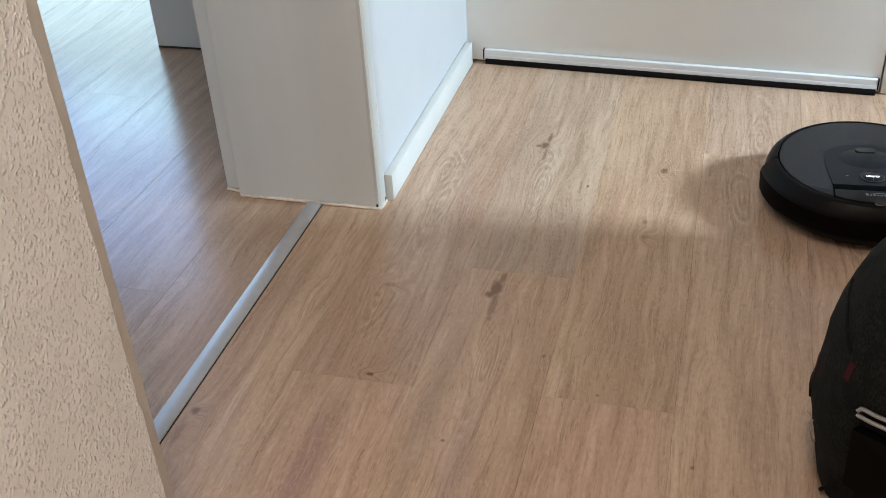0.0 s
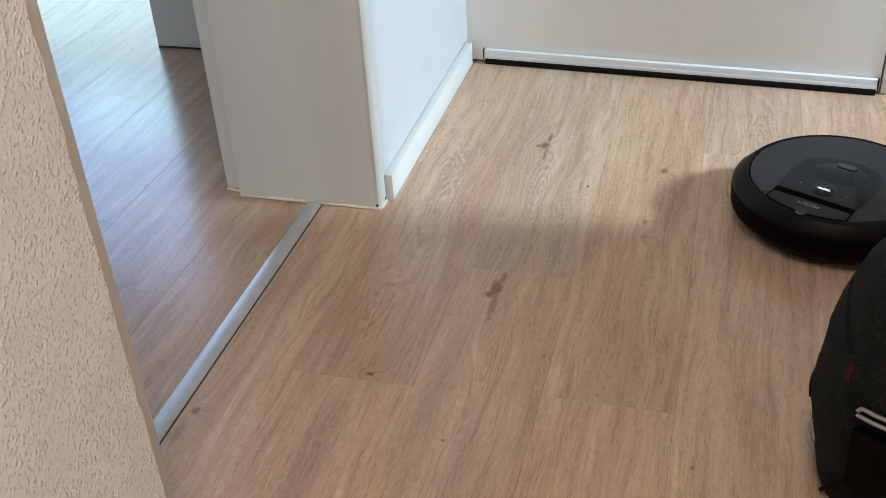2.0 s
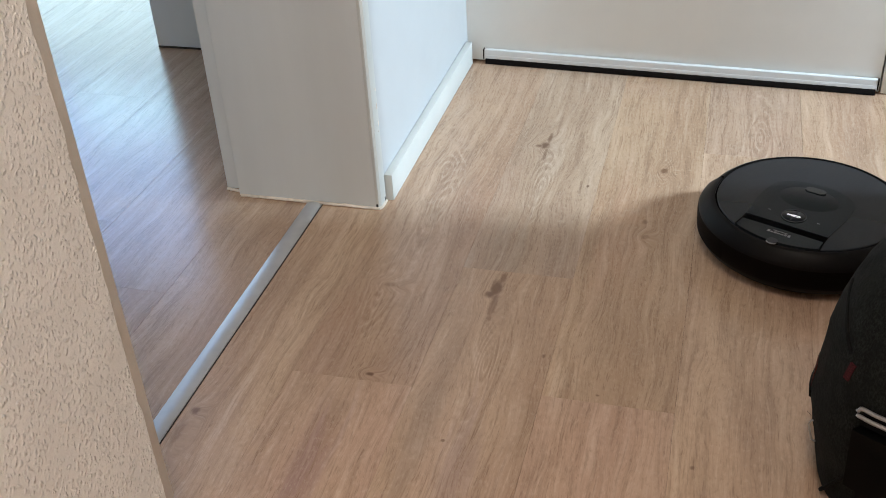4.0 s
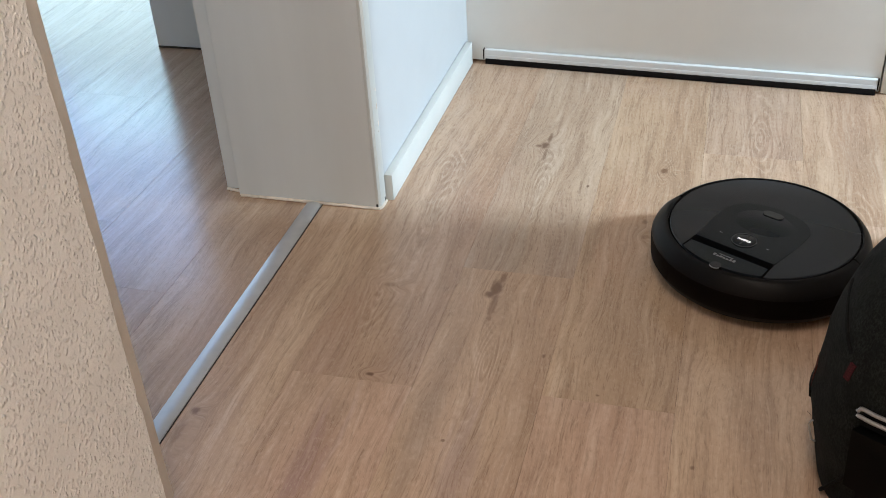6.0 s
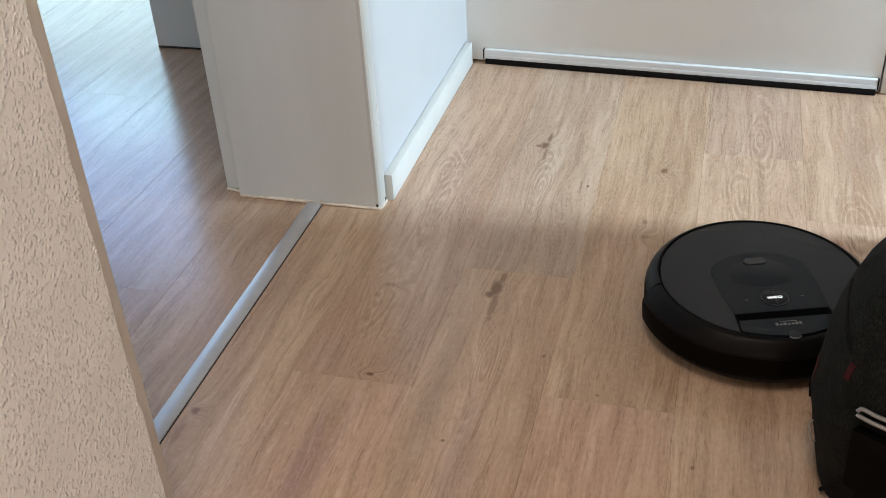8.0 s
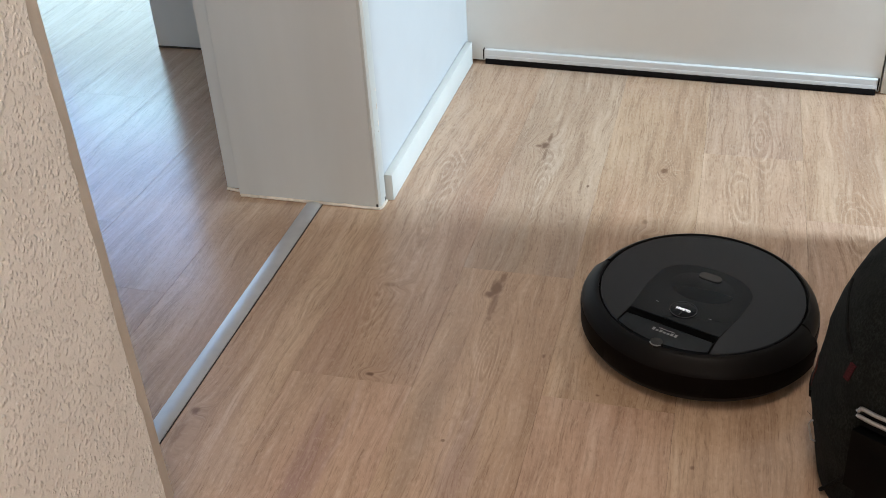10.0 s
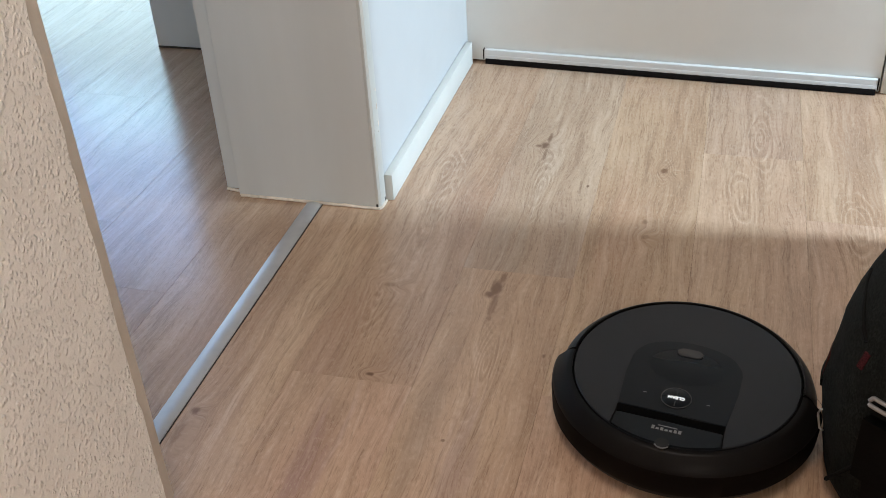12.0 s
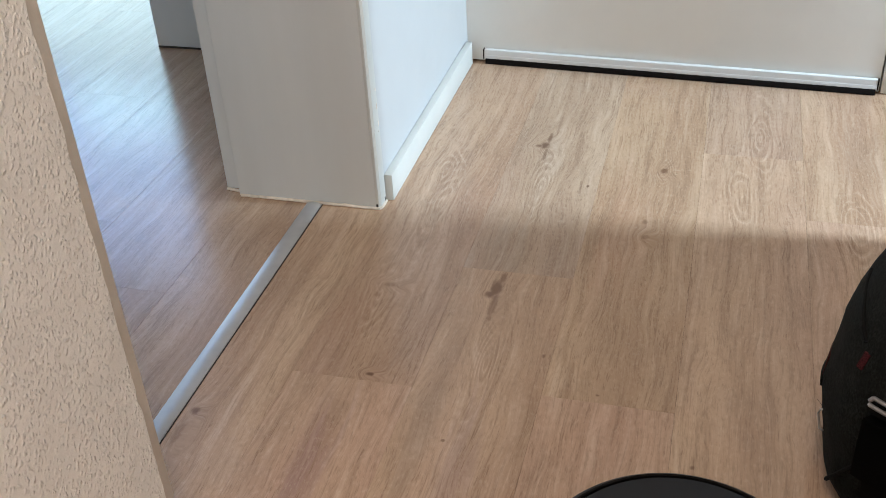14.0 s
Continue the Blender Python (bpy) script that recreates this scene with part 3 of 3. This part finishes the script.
# ---- backpack ----
B_CLOTH = fabric("charcoal_canvas", (0.0088, 0.0100, 0.0088))
B_BLACK = surface("black_vinyl", (0.002, 0.002, 0.002), 0.45, bump=0.3, bump_scale=90, spec=0.06)
B_WEB = fabric("black_webbing", (0.005, 0.005, 0.005), 1400)
B_RED = fabric("dark_red_tab", (0.045, 0.008, 0.010), 1200)
B_RUST = fabric("rust_tab", (0.06, 0.018, 0.013), 1200)
B_STEEL = surface("steel_buckle", (0.34, 0.33, 0.33), 0.45, metal=0.7, scale=90)
B_NICKEL = surface("bright_nickel", (0.52, 0.50, 0.47), 0.4, metal=0.4, scale=90)
# half width by height
SIDE = [(0.0, 0.198), (0.04, 0.2025), (0.12, 0.219), (0.22, 0.2134), (0.30, 0.188), (0.36, 0.1557), (0.42, 0.13), (0.46, 0.09), (0.50, 0.05)]


def side_at(z):
    for (z0, a), (z1, b) in zip(SIDE, SIDE[1:]):
        if z <= z1:
            return a + (b - a) * (z - z0) / (z1 - z0)
    return SIDE[-1][1]


def skin(a, z, out=0.0):
    """A point of the bag's skin at the angle a in degrees (180: towards the hall) and the height z."""
    w, d = side_at(z), 0.135 * (1 - 0.55 * max(0, z - 0.3) / 0.2)
    c, s = math.cos(radians(a)), math.sin(radians(a))
    e = 0.8
    return Vector(((w + out) * math.copysign(abs(c) ** e, c), (d + out) * math.copysign(abs(s) ** e, s), z))


def strip(name, a0, a1, z0, z1, out, material, thick, parent, label="", n=10):
    """A sewn-on strip that follows the bag's skin."""
    b = bmesh.new()
    cols = []
    for i in range(n + 1):
        a = a0 + (a1 - a0) * i / n
        cols.append([b.verts.new(skin(a, z, o)) for z, o in ((z0, out), (z1, out), (z1, out + thick), (z0, out + thick))])
    for A, B in zip(cols, cols[1:]):
        for j in range(4):
            b.faces.new((A[j], A[(j + 1) % 4], B[(j + 1) % 4], B[j]))
    b.faces.new(cols[0])
    b.faces.new(cols[-1][::-1])
    return part(name, b, material, parent, label)


def backpack():
    bag = tagged(new("backpack"), "charcoal canvas backpack with black straps standing on the floor", "backpack")
    bm = bmesh.new()
    rings = []
    zs = [0.0, 0.006, 0.02] + [0.04 + 0.46 * i / 30 for i in range(31)]
    for z in zs:
        rings.append([])
        for k in range(96):
            p = skin(k * 3.75, z, -0.012 if z == 0 else -0.004 if z < 0.01 else 0)
            w = 0.004 * noise.noise((p.x * 14, p.y * 14, p.z * 9)) + 0.002 * noise.noise((p.x * 45, p.y * 45, p.z * 30 + 4))
            rings[-1].append(bm.verts.new(p + Vector((p.x, p.y, 0)).normalized() * w))
    for A, B in zip(rings, rings[1:]):
        for k in range(96):
            bm.faces.new((A[k], A[(k + 1) % 96], B[(k + 1) % 96], B[k]))
    bm.faces.new(rings[0][::-1])
    bm.faces.new(rings[-1])
    body = part("body", bm, B_CLOTH, bag)
    part("piping", tube([skin(172 + 5 * i, 0.283 - 0.0065 * i, 0.0015) for i in range(7)], 0.0024, 6), B_WEB, body, "raised seam piping")
    part("piping", tube([skin(194.5 + 3 * i, 0.008 + 0.0098 * i, -0.0005) for i in range(11)], 0.0028, 6), B_WEB, body, "raised seam piping")
    strip("label_tab", 205, 208.5, 0.214, 0.236, 0.0005, B_RED, 0.002, bag, "dark red sewn tab")
    strip("side_tab", 165, 176, 0.122, 0.156, -0.002, B_RUST, 0.003, bag, "rust brown side tab")
    strip("tab_tip", 163, 178, 0.112, 0.123, -0.001, B_BLACK, 0.004, bag)
    strip("webbing_strap", 221, 330, 0.174, 0.190, 0.001, B_WEB, 0.005, bag, "black webbing strap")
    strip("front_pocket", 221, 330, 0.085, 0.172, 0.002, B_BLACK, 0.014, bag, "shiny black front pocket", 24)
    strip("bottom_panel", 224, 330, 0.004, 0.082, 0.001, B_BLACK, 0.006, bag, "black bottom panel", 24)
    ring = [skin(182, z, o) for z, o in ((0.056, 0.001), (0.059, 0.0045), (0.083, 0.0055), (0.090, 0.002), (0.090, -0.003), (0.056, -0.003))]
    part("side_ring", tube(ring, 0.0015, 6, closed=True), B_NICKEL, bag, "small steel ring")
    for z, out in ((0.1985, 0.008), (0.1895, 0.011)):
        part("buckle", tube([skin(a, z, out) for a in (220.5, 226, 234, 244, 255)], 0.0026, 8), B_STEEL, bag, "brushed steel strap buckle bar")
    part("buckle", tube([skin(220.5, 0.1895, 0.011), skin(219.8, 0.194, 0.010), skin(220.5, 0.1985, 0.008)], 0.0026, 8), B_STEEL, bag, "brushed steel strap buckle end")
    thread = [skin(183 + 1.5 * i, 0.108 + 0.001 * math.sin(i), 0.006 - 0.002 * i) for i in range(4)]
    part("loose_thread", tube(thread, 0.0003, 4), B_WEB, bag)
    return bag


bag = backpack()

# ---- floor planks ----
floor = structure(part("floor", box(-4.1, 3.6, -3.5, 4.0, -0.03, -0.0062), DARK), "oak vinyl plank floor", "floor")
PLANK_MESH = {}


def plank(x0, x1, y0, y1, tint=(1, 1, 1)):
    w, l = round(x1 - x0, 4), round(y1 - y0, 4)
    if (w, l) not in PLANK_MESH:
        bm = box(-w / 2 + 0.0001, w / 2 - 0.0001, -l / 2 + 0.0001, l / 2 - 0.0001, -0.006, 0.0)
        top = [e for e in bm.edges if all(v.co.z > -0.001 for v in e.verts)]
        bmesh.ops.bevel(bm, geom=top, offset=0.0003, segments=1, affect="EDGES")
        me = bpy.data.meshes.new("plank")
        bm.to_mesh(me)
        bm.free()
        me.materials.append(OAK)
        PLANK_MESH[(w, l)] = me
    ob = new("plank", PLANK_MESH[(w, l)])
    ob.parent = floor
    ob.location = ((x0 + x1) / 2, (y0 + y1) / 2, 0)
    ob.color = (*tint, 1)
    return ob


LONG = 1.21
HALL_JOINT = {-4: 0.5, -3: 1.0935, -2: 1.409, -1: 1.113, 0: 1.8855, 1: 1.664}


# tone of single boards in the hall: column and side of its joint (nearer, farther)
BOARD_TINT = {(-4, 0): (1.06, 1.07, 1.07), (-4, 1): (1.06, 1.07, 1.07), (-3, 0): (1.08, 1.08, 1.10), (-3, 1): (0.985, 0.955, 0.94), (-2, 0): (1.02, 1.01, 1.0), (-2, 1): (0.95, 0.97, 0.98),
              (-1, 0): (1.03, 1.01, 1.02), (-1, 1): (0.98, 0.97, 0.94), (0, 0): (1.02, 1.0, 0.97), (0, 1): (0.96, 0.95, 0.96), (1, 0): (1.06, 1.05, 1.06),
              (1, 1): (1.0, 0.99, 0.98)}


def column(x0, x1, joint, lo, hi, name=None):
    y = joint - LONG * math.ceil((joint - lo) / LONG)
    while y < hi:
        a, b = max(y, lo), min(y + LONG, hi)
        if b - a > 0.02:
            plank(x0, x1, a, b, BOARD_TINT.get((name, int(a >= joint - 0.01)), (1, 1, 1)))
        y += LONG


for i in range(-14, 19):
    x0, x1 = -0.010 + 0.189 * i, -0.010 + 0.189 * (i + 1)
    joint = HALL_JOINT.get(i, 0.3 + (i * 0.437) % LONG)
    if i >= -4:
        column(max(x0, -0.7185), x1, joint, -0.62, 2.30, i)
    column(x0, x1, joint + 0.3, -3.4, -0.62)
ROOM_X = [-0.7185, -0.867, -1.077] + [-1.077 - 0.195 * i for i in range(1, 16)]
for i, (x1, x0) in enumerate(zip(ROOM_X, ROOM_X[1:])):
    column(x0, x1, 1.241 if i == 1 else 0.4 + (i * 0.517) % LONG, -0.5, 3.9)


def motions():
    rows = [(0, 0.2715, 1.7373, 3.7), (0.5, 0.2674, 1.7492, -7.6), (1, 0.2637, 1.7308, -14.8), (1.2, 0.2659, 1.7386, -14.2), (1.5, 0.2625, 1.7434, -31.4), (1.7, 0.2524, 1.7266, -33.0), (2, 0.2218, 1.6729, -26.5), (2.5, 0.189, 1.5868, -10.9), (3, 0.1936, 1.6016, -26.8), (3.2, 0.1933, 1.6016, -28.7), (5.3, 0.1214, 1.531, -12.3), (5.5, 0.1216, 1.5319, -30.5), (6, 0.0972, 1.4888, -28.4), (6.3, 0.0805, 1.4462, -8.8), (6.5, 0.0789, 1.4241, 5.4), (6.7, 0.0864, 1.396, 26.0), (7, 0.0827, 1.4037, 28.6), (7.5, 0.0801, 1.4073, 10.4), (8, 0.0936, 1.347, 18.4), (8.2, 0.0875, 1.3557, 17.8), (10.3, 0.0004, 1.2536, -23.5), (10.5, -0.0033, 1.2263, -4.6), (10.7, -0.0014, 1.2074, 9.7), (11, 0.0098, 1.1705, 32.0), (11.2, 0.0113, 1.1708, 28.2), (11.5, 0.0111, 1.1688, -5.0), (12, -0.0009, 1.1025, -7.6), (12.2, -0.0045, 1.0652, -1.3), (12.5, -0.0048, 0.9791, 1.7), (13, 0.0018, 0.9098, 9.5), (13.5, 0.0078, 0.8534, 8.4), (14, 0.0149, 0.755, 7.3)]
    walk(robot, [(t, pose(x, y, 0.0, 0, 0, a)) for t, x, y, a in rows])
    bag_rows = [(0.0, 0.372, 0, 0), (10.7, 0.372, 0, 0), (11.0, 0.375, 1.3, -1), (11.4, 0.378, 2.4, -2), (14.0, 0.378, 2.4, -2)]
    walk(bag, [(t, pose(x, 1.045, 0.002 * lean, 0, lean, a)) for t, x, lean, a in bag_rows])


motions()
